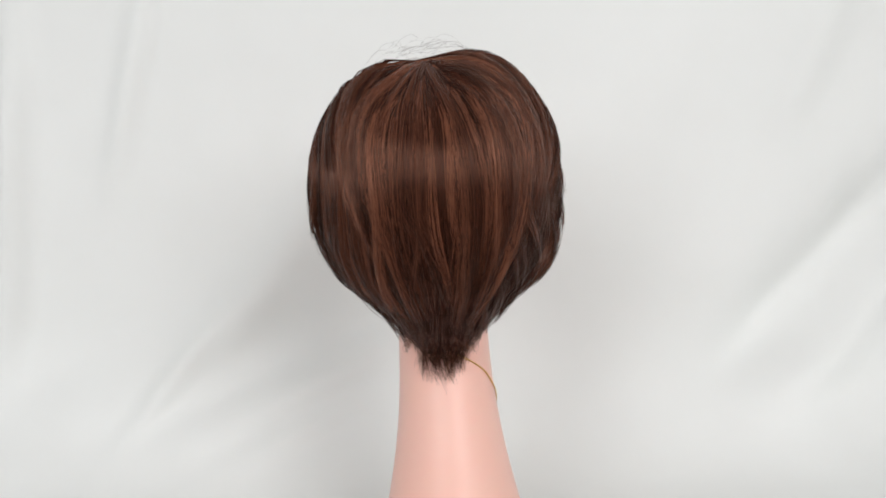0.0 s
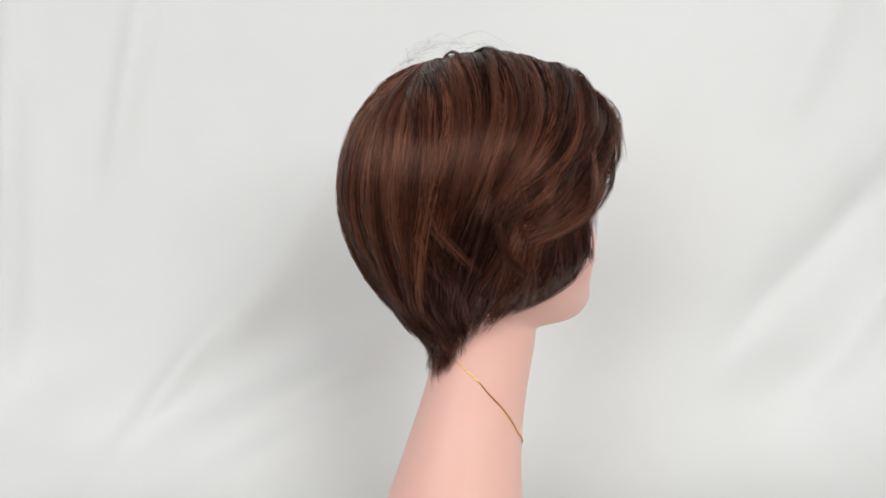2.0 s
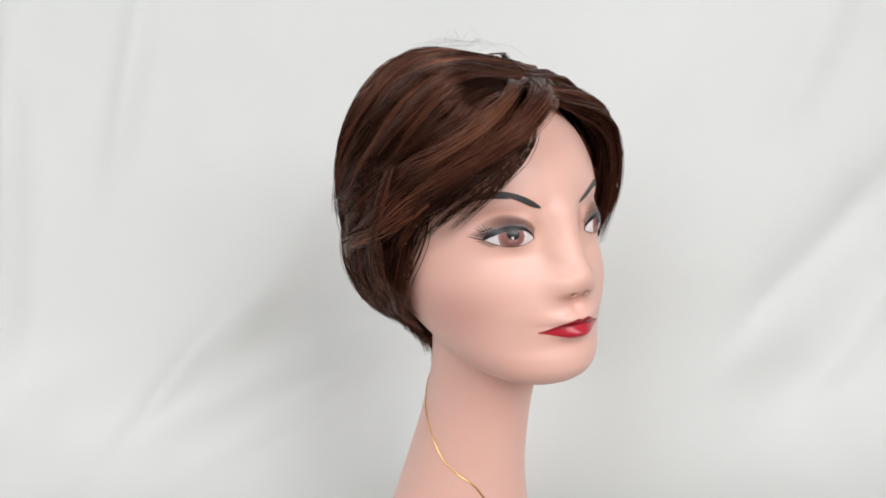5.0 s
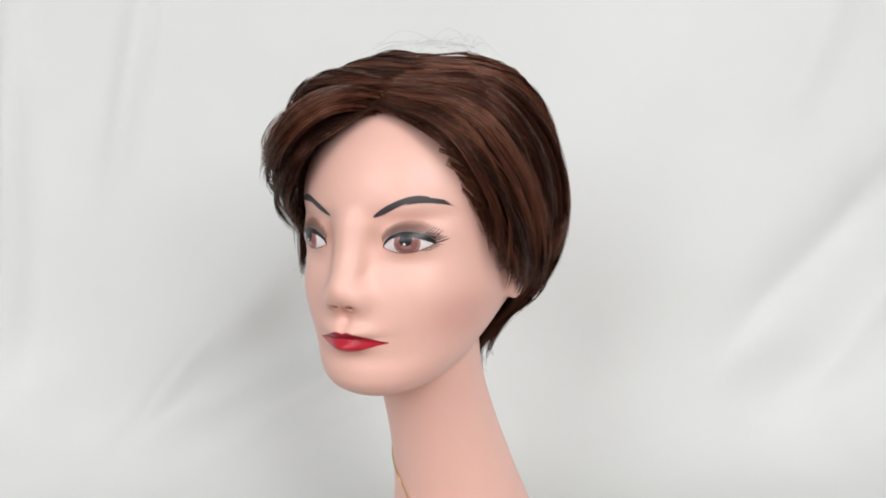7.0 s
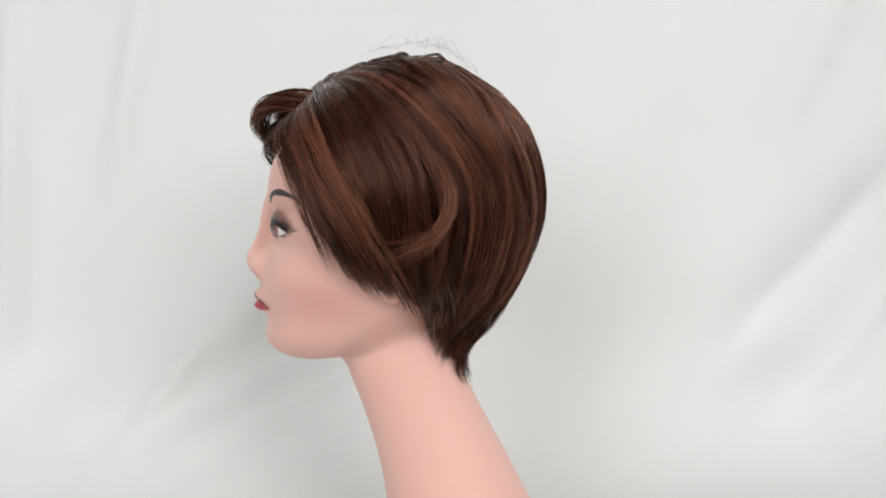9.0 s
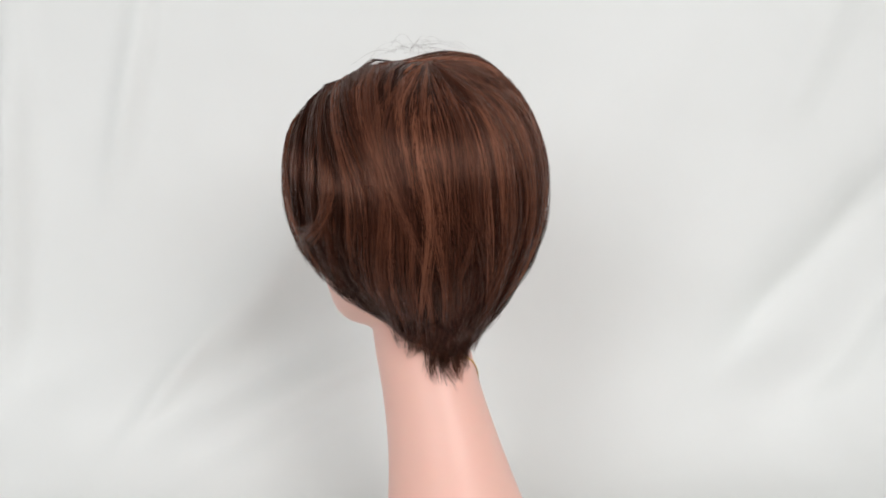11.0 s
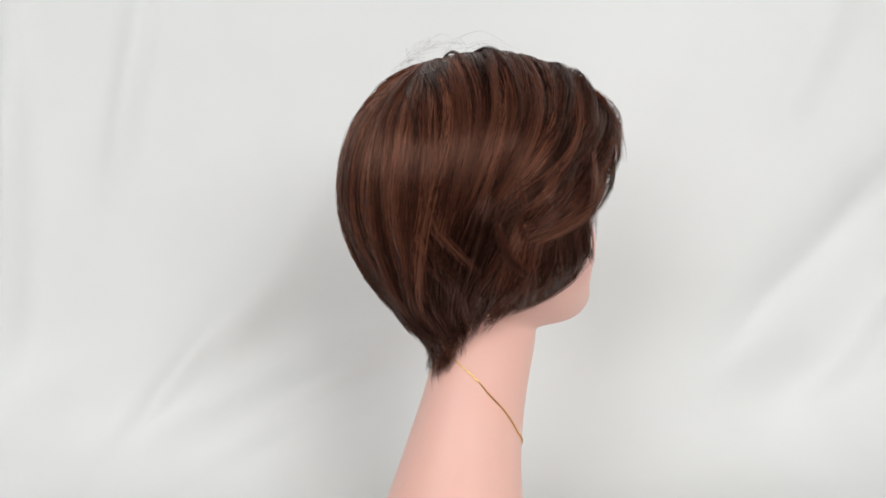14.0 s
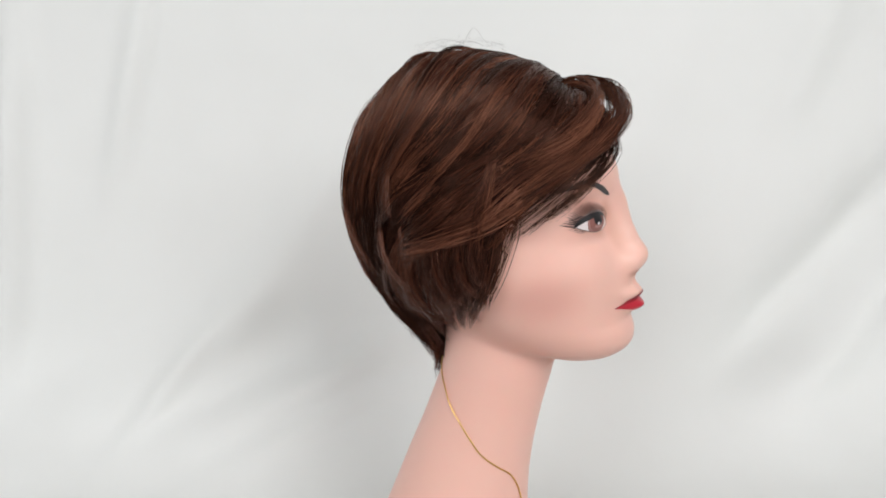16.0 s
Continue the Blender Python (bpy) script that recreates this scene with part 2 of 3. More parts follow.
def cone(x, y, z, a, b, ra, rb):
    a, b = np.array(a), np.array(b)
    d = b - a
    t = np.clip(((x - a[0]) * d[0] + (y - a[1]) * d[1] + (z - a[2]) * d[2]) / (d @ d), 0, 1)
    return np.sqrt((x - a[0] - t * d[0]) ** 2 + (y - a[1] - t * d[1]) ** 2 + (z - a[2] - t * d[2]) ** 2) - (ra + (rb - ra) * t)


def bump(x, z, x0, z0, rx, rz):
    return np.exp(-((x - x0) / rx) ** 2 - ((z - z0) / rz) ** 2)


def solid(x, y, z):
    """Below zero inside the mannequin."""
    s = np.abs(x)
    w, f, b, m = WIDE(z), FRONT(z), BACK(z), MIDY(z)
    h = np.where(y < m, m - f, b - m)
    k = np.sqrt((x / w) ** 2 + ((y - m) / h) ** 2 + 1e-9)
    head = (k - 1) * np.minimum(w, h) * 0.8
    over = np.maximum(z - 0.446, 0.2274 - z)
    head = np.where(over > 0, np.maximum(head, over), head)
    mid, half = (NFRONT(z) + NBACK(z)) / 2, (NBACK(z) - NFRONT(z)) / 2
    nw = NWIDE(z)
    neck = (np.sqrt(((x - 0.001) / nw) ** 2 + ((y - mid) / half) ** 2 + 1e-9) - 1) * nw * 0.85
    neck = np.maximum(neck, z - 0.30)
    d = blend(head, neck, 0.014)
    face = step(-y, 0.062, 0.104)
    # brow, eye hollows, eyeballs, cheekbones
    d = d + face * (0.0032 * bump(s, z, 0.019, 0.338, 0.012, 0.017) + 0.0022 * bump(s, z, 0.040, 0.350, 0.018, 0.006)
                    + 0.0020 * bump(s, z, 0.034, 0.322, 0.016, 0.007) - 0.0022 * bump(s, z, 0.038, 0.336, 0.015, 0.008)
                    - 0.0018 * bump(s, z, 0.048, 0.303, 0.018, 0.016)
                    + 0.0016 * bump(s, z, 0.0, 0.2870, 0.0035, 0.006) - 0.0044 * bump(s, z, 0.0035, 0.2785, 0.0145, 0.0054)
                    - 0.0060 * bump(s, z, 0.0, 0.2690, 0.0140, 0.0046) + 0.0008 * bump(s, z, 0.0, 0.2748, 0.018, 0.0012))
    nose = blend(cone(x, y, z, (0, -0.1335, 0.343), (0, -0.1415, 0.320), 0.0046, 0.0060),
                 cone(x, y, z, (0, -0.1415, 0.320), (0, -0.1498, 0.3072), 0.0060, 0.0080), 0.004)
    nose = blend(nose, ball(s, y, z, (0.0082, -0.1432, 0.3026), (0.0046, 0.0080, 0.0048)), 0.006)
    d = blend(d, nose, 0.0165)
    hole = ball(s, y, z, (0.0056, -0.1478, 0.2962), (0.0026, 0.0036, 0.0010))
    d = -blend(-d, hole, 0.002)
    ear = ball(x, y, z, (0.0740, -0.042, 0.304), (0.0078, 0.0130, 0.0220))
    d = blend(d, ear, 0.004)
    return np.maximum(d, -z)


def skin_surface(h):
    lo, hi = np.array([-0.105, -0.172, -0.006]), np.array([0.105, 0.124, 0.456])
    axes = [np.arange(a, b + h, h) for a, b in zip(lo, hi)]
    n = [len(a) for a in axes]
    D = np.empty(n, np.float32)
    for k in range(n[2]):
        X, Y = np.meshgrid(axes[0], axes[1], indexing="ij")
        D[:, :, k] = solid(X, Y, np.full_like(X, axes[2][k]))
    I = D < 0
    c = [I[i:n[0] - 1 + i, j:n[1] - 1 + j, k:n[2] - 1 + k] for i in (0, 1) for j in (0, 1) for k in (0, 1)]
    some, every = np.zeros_like(c[0]), np.ones_like(c[0])
    for q in c:
        some |= q
        every &= q
    cells = np.argwhere(some & ~every)
    corner = np.array([(i, j, k) for i in (0, 1) for j in (0, 1) for k in (0, 1)])
    val = np.stack([D[tuple((cells + o).T)] for o in corner], 1)
    total, count = np.zeros((len(cells), 3)), np.zeros(len(cells))
    for a in range(8):
        for b in range(a + 1, 8):
            if np.abs(corner[a] - corner[b]).sum() == 1:
                cut = (val[:, a] < 0) != (val[:, b] < 0)
                t = np.where(cut, val[:, a] / np.where(cut, val[:, a] - val[:, b], 1), 0)
                total += cut[:, None] * (corner[a] + t[:, None] * (corner[b] - corner[a]))
                count += cut
    verts = lo + (cells + total / count[:, None]) * h
    number = np.full([m - 1 for m in n], -1, np.int64)
    number[tuple(cells.T)] = np.arange(len(cells))
    quads = []
    for ax in range(3):
        o1, o2 = np.eye(3, dtype=int)[(ax + 1) % 3], np.eye(3, dtype=int)[(ax + 2) % 3]
        a = [slice(None)] * 3
        b = [slice(None)] * 3
        a[ax], b[ax] = slice(0, -1), slice(1, None)
        e = np.argwhere(I[tuple(a)] != I[tuple(b)])
        e = e[(e[:, (ax + 1) % 3] > 0) & (e[:, (ax + 2) % 3] > 0)]
        q = np.stack([number[tuple((e - p).T)] for p in (o1 + o2, o2, 0 * o1, o1)], 1)
        inside = I[tuple(e.T)]
        q[~inside] = q[~inside][:, ::-1]
        quads.append(q[(q >= 0).all(1)])
    free = verts[:, 2] > 0.003
    for _ in range(2):
        e = 4e-4
        x, y, z = verts.T
        d = solid(x, y, z)
        g = np.stack([(solid(x + e, y, z) - d), (solid(x, y + e, z) - d), (solid(x, y, z + e) - d)], 1) / e
        move = -d[:, None] * g / np.maximum((g * g).sum(1), 0.2)[:, None]
        verts = verts + np.where(free[:, None], np.clip(move, -h, h), 0)
    return verts, np.concatenate(quads)


def front_of(x, z):
    """y of the face's surface at x, z."""
    a, b = np.full_like(x, -0.175), np.full_like(x, -0.06)
    for _ in range(26):
        m = (a + b) / 2
        hit = solid(x, m, z) < 0
        a, b = np.where(hit, a, m), np.where(hit, m, b)
    return (a + b) / 2


class Paint:
    """Collects painted shapes laid on the face."""

    def __init__(self):
        self.verts, self.quads, self.mats, self.n = [], [], [], 0

    def sheet(self, X, Z, proud, mat):
        rows, cols = X.shape
        Y = front_of(X.ravel(), Z.ravel()).reshape(X.shape) - proud
        self.verts.append(np.stack([X, Y, Z], -1).reshape(-1, 3))
        i = np.arange(rows * cols).reshape(rows, cols) + self.n
        q = np.stack([i[:-1, :-1], i[:-1, 1:], i[1:, 1:], i[1:, :-1]], -1).reshape(-1, 4)
        self.quads.append(q)
        self.mats += [mat] * len(q)
        self.n += rows * cols

    def band(self, x, low, high, proud, mat, rows=8):
        for s in (1, -1):
            v = np.linspace(0, 1, rows)[:, None]
            self.sheet(np.repeat((s * x)[None], rows, 0), low + (high - low) * v, proud, mat)

    def stroke(self, pts, width, proud, mat, sides=(1, -1)):
        p = np.array(pts, float)
        t = np.linspace(0, 1, 9)[:, None]
        c = (1 - t) ** 2 * p[0] + 2 * t * (1 - t) * p[1] + t * t * p[2]
        d = np.gradient(c, axis=0)
        nrm = np.stack([-d[:, 1], d[:, 0]], 1) / np.linalg.norm(d, axis=1)[:, None]
        w = width * np.sin(np.clip(t * 0.9 + 0.1, 0, 1) * math.pi) ** 0.6 * (1 - 0.5 * t)
        for s in sides:
            a, b = c + nrm * w / 2, c - nrm * w / 2
            self.sheet(s * np.stack([a[:, 0], b[:, 0]]), np.stack([a[:, 1], b[:, 1]]), proud, mat)


def face_paint(P):
    # slots: 1 white 2 iris 3 iris rim 4 black 5 brow 6 lash 7 lid 8 lips 9 dark lips
    x = np.linspace(0.0222, 0.0525, 40)
    t = (x - x[0]) / (x[-1] - x[0])
    top = 0.3332 + 0.0014 * t + 0.0077 * np.sin(math.pi * t ** 0.85) ** 0.75
    low = 0.3332 + 0.0014 * t - 0.0047 * np.sin(math.pi * t ** 1.05) ** 0.8
    P.band(x, low, top, 0.00030, 1, 10)
    P.band(x, top - 0.0002, top + 0.0030 * np.sin(math.pi * np.clip(t, 0, 1)) ** 0.5, 0.00026, 7, 4)

    def disc(cx, cz, r, proud, mat, rz=None):
        xx = np.linspace(cx - r, cx + r, 28)
        h = np.sqrt(np.maximum(r * r - (xx - cx) ** 2, 0)) * ((rz or r) / r)
        up, dn = np.interp(xx, x, top), np.interp(xx, x, low)
        P.band(xx, np.clip(cz - h, dn, up), np.clip(cz + h, dn, up), proud, mat, 10)
    disc(0.0380, 0.3358, 0.0078, 0.00040, 3)
    disc(0.0380, 0.3362, 0.0066, 0.00047, 2)
    disc(0.0380, 0.3335, 0.0030, 0.00053, 3, 0.0014)
    disc(0.0380, 0.3378, 0.0038, 0.00060, 4)
    for s in (1, -1):
        xx = np.linspace(0.0380 - 0.0009, 0.0380 + 0.0009, 9) - 0.0006 * s
        h = np.sqrt(np.maximum(0.0009 ** 2 - (xx - xx.mean()) ** 2, 0))
        v = np.linspace(0, 1, 5)[:, None]
        P.sheet(np.repeat((s * xx)[None], 5, 0), 0.3352 - h + 2 * h * v, 0.00068, 1)
    # liner
    P.band(x, top - 0.0011 - 0.0005 * t, top + 0.0009 + 0.0014 * t * (1 - t ** 6), 0.00072, 4, 4)
    P.band(x, low - 0.0003, low + 0.00015, 0.00062, 6, 3)
    # lashes: painted fan above the lid, longer ones at the outer corner
    rng = np.random.default_rng(3)
    for q in np.linspace(0.02, 0.98, 27):
        a = np.interp(q, t, x)
        z0 = np.interp(q, t, top) + 0.0018
        lean = -0.0016 + 0.0058 * q
        n = 0.0050 + 0.0022 * math.sin(math.pi * q) + rng.uniform(-0.0004, 0.0004)
        P.stroke([(a, z0), (a + lean * 0.35, z0 + n * 0.6), (a + lean, z0 + n)], 0.00085, 0.0012, 6)
    for q in np.linspace(0.72, 1.0, 8):
        a, z0 = np.interp(q, t, x), np.interp(q, t, top)
        P.stroke([(a, z0), (a + 0.0025, z0 + 0.0003), (a + 0.0066, z0 + 0.0024 * (1.6 - q) + 0.0006)], 0.00110, 0.0009, 4)
    for q in np.linspace(0.78, 0.98, 5):
        a, z0 = np.interp(q, t, x), np.interp(q, t, low)
        P.stroke([(a, z0), (a + 0.0012, z0 - 0.0008), (a + 0.0040, z0 - 0.0014)], 0.00055, 0.0009, 4)
    # brows
    bx = np.linspace(0.0170, 0.0490, 36)
    q = (bx - bx[0]) / (bx[-1] - bx[0])
    mid = curve([0, 0.25, 0.5, 0.75, 0.88, 1.0], [0.3528, 0.3570, 0.3610, 0.3636, 0.3640, 0.3635])(q)
    half = curve([0, 0.12, 0.5, 0.8, 1.0], [0.0006, 0.0017, 0.0021, 0.0015, 0.0008])(q)
    P.band(bx, mid - half, mid + half, 0.0004, 5, 5)
    for k in range(9):
        g = k / 8
        P.stroke([(0.0375 + 0.003 * g, 0.3602 + 0.0026 * g), (0.048, 0.3634 + 0.0022 * g - 0.0006), (0.0578 + 0.003 * (1 - g), 0.3568 + 0.0038 * g)],
                 0.0009, 0.0005, 5)
    # lips
    lx = np.linspace(-0.0265, 0.0265, 70)
    m = np.abs(lx) / 0.0265
    seam = 0.2752 - 0.0042 * m ** 1.3 + 0.0004 * np.cos(m * 9) * (1 - m)
    upper = np.maximum(curve([0, 0.16, 0.35, 0.6, 0.85, 1.0], [0.2786, 0.2796, 0.2781, 0.2751, 0.2725, 0.2713])(m), seam)
    lower = np.minimum(curve([0, 0.3, 0.6, 0.85, 1.0], [0.2661, 0.2666, 0.2684, 0.2701, 0.2708])(m), seam)
    v = np.linspace(0, 1, 12)[:, None]
    X = np.repeat(lx[None], 12, 0)
    P.sheet(X, seam + (upper - seam) * v, 0.0007, 9)
    P.sheet(X, lower + (seam - lower) * v, 0.00072, 8)
    P.sheet(X[:3], seam + np.array([[-0.00025], [0], [0.00025]]), 0.0009, 9)


def mannequin():
    verts, quads = skin_surface(0.0013)
    P = Paint()
    face_paint(P)
    n = len(verts)
    SHIFT = np.array([0.002, 0, 0])
    faces = [quads] + [q + n for q in P.quads]
    mats = [0] * len(quads) + P.mats
    me = mesh_of("mannequin_head", np.concatenate([verts] + P.verts) + SHIFT, faces,
                 [SKIN, WHITE, IRIS, IRIS_LIGHT, BLACK, BROW, LASH, SHADE, LIPS, LIPS_DARK], mats)
    ob = new("mannequin_head", me)
    return tagged(ob, "pink plastic mannequin head with painted face on long neck", "mannequin")


head = mannequin()

# ---- the wig ----
YC, ZC = -0.040, 0.345
OUT_W = curve([0.19, 0.235, 0.249, 0.260, 0.273, 0.285, 0.302, 0.330, 0.345], [0.038, 0.042, 0.051, 0.063, 0.080, 0.091, 0.0990, 0.103, 0.1040])
OUT_B = curve([0.19, 0.2255, 0.238, 0.267, 0.303, 0.330, 0.345], [0.050, 0.054, 0.067, 0.0905, 0.106, 0.1145, 0.116])
IN_W = curve([0.19, 0.22, 0.25, 0.27, 0.30, 0.345], [0.0425, 0.043, 0.050, 0.062, 0.0745, 0.0800])
IN_B = curve([0.19, 0.24, 0.27, 0.30, 0.345], [0.052, 0.050, 0.066, 0.088, 0.103])


def shell(p, out):
    """p moved onto the outer hair surface or onto the scalp."""
    x, y, z = p[..., 0], p[..., 1] - YC, p[..., 2] - ZC
    zz = p[..., 2]
    low = z < 0
    w = np.where(low, (OUT_W if out else IN_W)(zz), 0.1040 if out else 0.0800)
    back = np.where(low, (OUT_B if out else IN_B)(zz), 0.116 if out else 0.103)
    if out:
        w = w + np.where(x > 0, 0.0045, -0.0005)
    h = np.where(y < 0, np.where(x > 0, 0.120, 0.1225) if out else 0.0965, back)
    crown = np.exp(-((y - 0.042) / 0.044) ** 2)
    top = 0.1165 + 0.0105 * crown - 0.0035 * step(-y, 0.01, 0.07) - 0.010 * np.clip(x, -0.06, 0.07) if out else 0.1025
    n = np.where(y < 0, 2.1 + np.clip(-y / 0.06, 0, 1) * 0.6 if out else 2.1, 2.1 if out else 2.05)
    k = (np.sqrt((x / w) ** 2 + (y / h) ** 2 + 1e-9) ** n + np.where(low, 0, np.abs(z) / top) ** n) ** (1 / n)
    q = np.stack([x / k, y / k + YC, np.where(low, zz, z / k + ZC)], -1)
    g = np.stack([x / w ** 2, y / h ** 2, np.where(low, 0.0, z / top ** 2)], -1)
    return q, g / (np.linalg.norm(g, axis=-1, keepdims=True) + 1e-9)


def on_hair(p, lift):
    a, _ = shell(p, False)
    b, n = shell(p, True)
    return a + (b - a) * lift[..., None], n


HEM_A = [0, 31, 42, 56, 64, 74, 85, 100, 115, 130, 150, 180]
HEM_L = curve(HEM_A, [0.390, 0.385, 0.371, 0.328, 0.313, 0.305, 0.298, 0.280, 0.258, 0.243, 0.229, 0.219])
HEM_R = curve(HEM_A, [0.370, 0.356, 0.346, 0.328, 0.302, 0.286, 0.270, 0.264, 0.262, 0.258, 0.239, 0.219])


def hem(p):
    a = np.degrees(np.arctan2(np.abs(p[..., 0]), -(p[..., 1] - YC)))
    return np.where(p[..., 0] > 0, HEM_L(a), HEM_R(a))


def grow(roots, aim, lift, early, late, turn, hang, wave, rng, lift_in=0.05, sway=0.0, steps=80, ds=0.0045):
    """Centre lines of locks that run over the head from their roots.
    aim: first direction over the crown; early, late: how far they lean backwards before and after falling past turn (a height);
    sway: how far they swing to the wearer's left after it."""
    n = len(roots)
    p = roots.copy()
    line = np.empty((steps, n, 3))
    phase, pitch = rng.uniform(0, 6.28, n), rng.uniform(25, 60, n)
    lift_in = np.zeros(n) + lift_in
    p, _ = on_hair(p, lift_in)
    for i in range(steps):
        line[i] = p
        L = lift_in + (lift - lift_in) * step(np.full(n, i * ds), 0.0, 0.066)
        _, nrm = shell(p, True)
        flat = np.clip(nrm[:, 2], 0, 1) ** 1.5
        k = step(-p[:, 2], -turn - 0.03, -turn + 0.03)
        b = early + (late - early) * k
        v = aim * (1.3 * flat)[:, None]
        v[:, 1] += b
        v[:, 0] += sway * k
        v[:, 2] -= hang * (1 - 0.75 * flat)
        v[:, 0] -= np.where(p[:, 2] < 0.30, p[:, 0] * 3, 0) * (p[:, 1] > 0.0)
        side = np.cross(nrm, v)
        v += side * (wave * np.sin(phase + pitch * i * ds))[:, None]
        v -= nrm * (v * nrm).sum(1, keepdims=True)
        v /= np.linalg.norm(v, axis=1, keepdims=True) + 1e-9
        p, _ = on_hair(p + v * ds, L)
    return line.transpose(1, 0, 2)


def trimmed(line, rng, spread, points, longest, drop, shortest=0.018):
    """Cut each line at the hem and divide it evenly."""
    out = np.empty((len(line), points, 3))
    for i, c in enumerate(line):
        below = c[:, 2] < hem(c) - drop + rng.normal(0, spread)
        end = int(np.argmax(below)) if below.any() else len(c) - 1
        end = min(max(end, int(shortest / 0.0045)), int(longest[i] / 0.0045))
        s = np.linspace(0, end, points)
        for a in range(3):
            out[i, :, a] = np.interp(s, np.arange(len(c)), c[:, a])
    return out


def locks(line, count, width, rng, tint, tip=0.35, fray=0.0012, tuck=0.0):
    """Strands round each centre line: they part a little, then gather towards the tip."""
    n, m, _ = line.shape
    t = np.gradient(line, axis=1)
    t /= np.linalg.norm(t, axis=2, keepdims=True) + 1e-9
    _, nrm = shell(line, True)
    side = np.cross(t, nrm)
    side /= np.linalg.norm(side, axis=2, keepdims=True) + 1e-9
    s = np.linspace(0, 1, m)
    shape = (0.45 + 0.55 * step(s, 0, 0.3)) * (1 - (1 - tip) * step(s, 0.45, 1.0))
    line = line - nrm * (tuck * step(s, 0.68, 1.0) ** 1.5)[None, :, None]
    a = rng.normal(0, 0.5, (n, count, 1)) * width[:, None, None]
    b = rng.normal(0, 0.28, (n, count, 1)) * width[:, None, None]
    ph = rng.uniform(0, 6.28, (n, count, 1))
    stray = np.clip(rng.normal(0, 1, (n, count, 1)), -2, 2) ** 3 * 0.0005 * step(s, 0.3, 1.0)
    a = a * shape + fray * np.sin(ph + s * 7) * s + stray
    b = b * shape * (0.35 + 0.65 * step(s, 0, 0.3)) + 0.5 * fray * np.sin(ph * 1.7 + s * 5) * s + 0.4 * np.abs(stray)
    q = line[:, None] + a[..., None] * side[:, None] + b[..., None] * nrm[:, None]
    # ends of different length
    keep = np.clip(1 - np.abs(rng.normal(0, 0.10, (n, count))), 0.6, 1)
    pos = keep[..., None] * s * (m - 1)
    i = np.clip(pos.astype(int), 0, m - 2)
    f = (pos - i)[..., None]
    q = np.take_along_axis(q, i[..., None], 2) * (1 - f) + np.take_along_axis(q, i[..., None] + 1, 2) * f
    tints = np.clip(tint[:, None] + rng.normal(0, 0.055, (n, count)), 0, 1)
    return q.reshape(n * count, m, 3), tints.ravel()


def strand_mesh(name, paths, tints, radius, mat):
    n, m, _ = paths.shape
    paths = paths + np.array([0.002, 0, 0])
    t = np.gradient(paths, axis=1)
    t /= np.linalg.norm(t, axis=2, keepdims=True) + 1e-12
    out = paths - np.array([0, YC, 0.33])
    u = np.cross(t, out)
    u /= np.linalg.norm(u, axis=2, keepdims=True) + 1e-12
    v = np.cross(t, u)
    r = radius * (1 - 0.75 * np.linspace(0, 1, m) ** 4)[None, :, None]
    ring = [paths + r * (math.cos(a) * u + math.sin(a) * v) for a in (math.pi / 2, math.pi * 7 / 6, math.pi * 11 / 6)]
    verts = np.stack(ring, 2).reshape(-1, 3)
    i = np.arange(n * m * 3).reshape(n, m, 3)
    j = np.roll(i, -1, 2)
    quads = np.stack([i[:, :-1], j[:, :-1], j[:, 1:], i[:, 1:]], -1).reshape(-1, 4)
    caps = i[:, -1]
    me = mesh_of(name, verts, [quads, caps], [mat])
    at = me.attributes.new("tint", "FLOAT", "POINT")
    at.data.foreach_set("value", np.repeat(tints, m * 3).astype(np.float32))
    return me


def streaks(key, seed, waves=((0.021, 0.22), (0.0083, 0.30), (0.0047, 0.36), (0.0026, 0.40), (0.0015, 0.28))):
    """A smooth uneven signal along the roots."""
    r = np.random.default_rng(seed)
    return sum(high * np.sin(key * 6.283 / wave + r.uniform(0, 6.28) + 0.8 * np.sin(key * 170 + r.uniform(0, 6.28))) for wave, high in waves)


def tints_for(key, rng):
    """Neighbouring roots share a tone: mostly dark to mid brown with light streaks between."""
    return np.clip(0.41 + 0.44 * streaks(key, 4) + rng.normal(0, 0.10, len(key)), 0.02, 1.0)


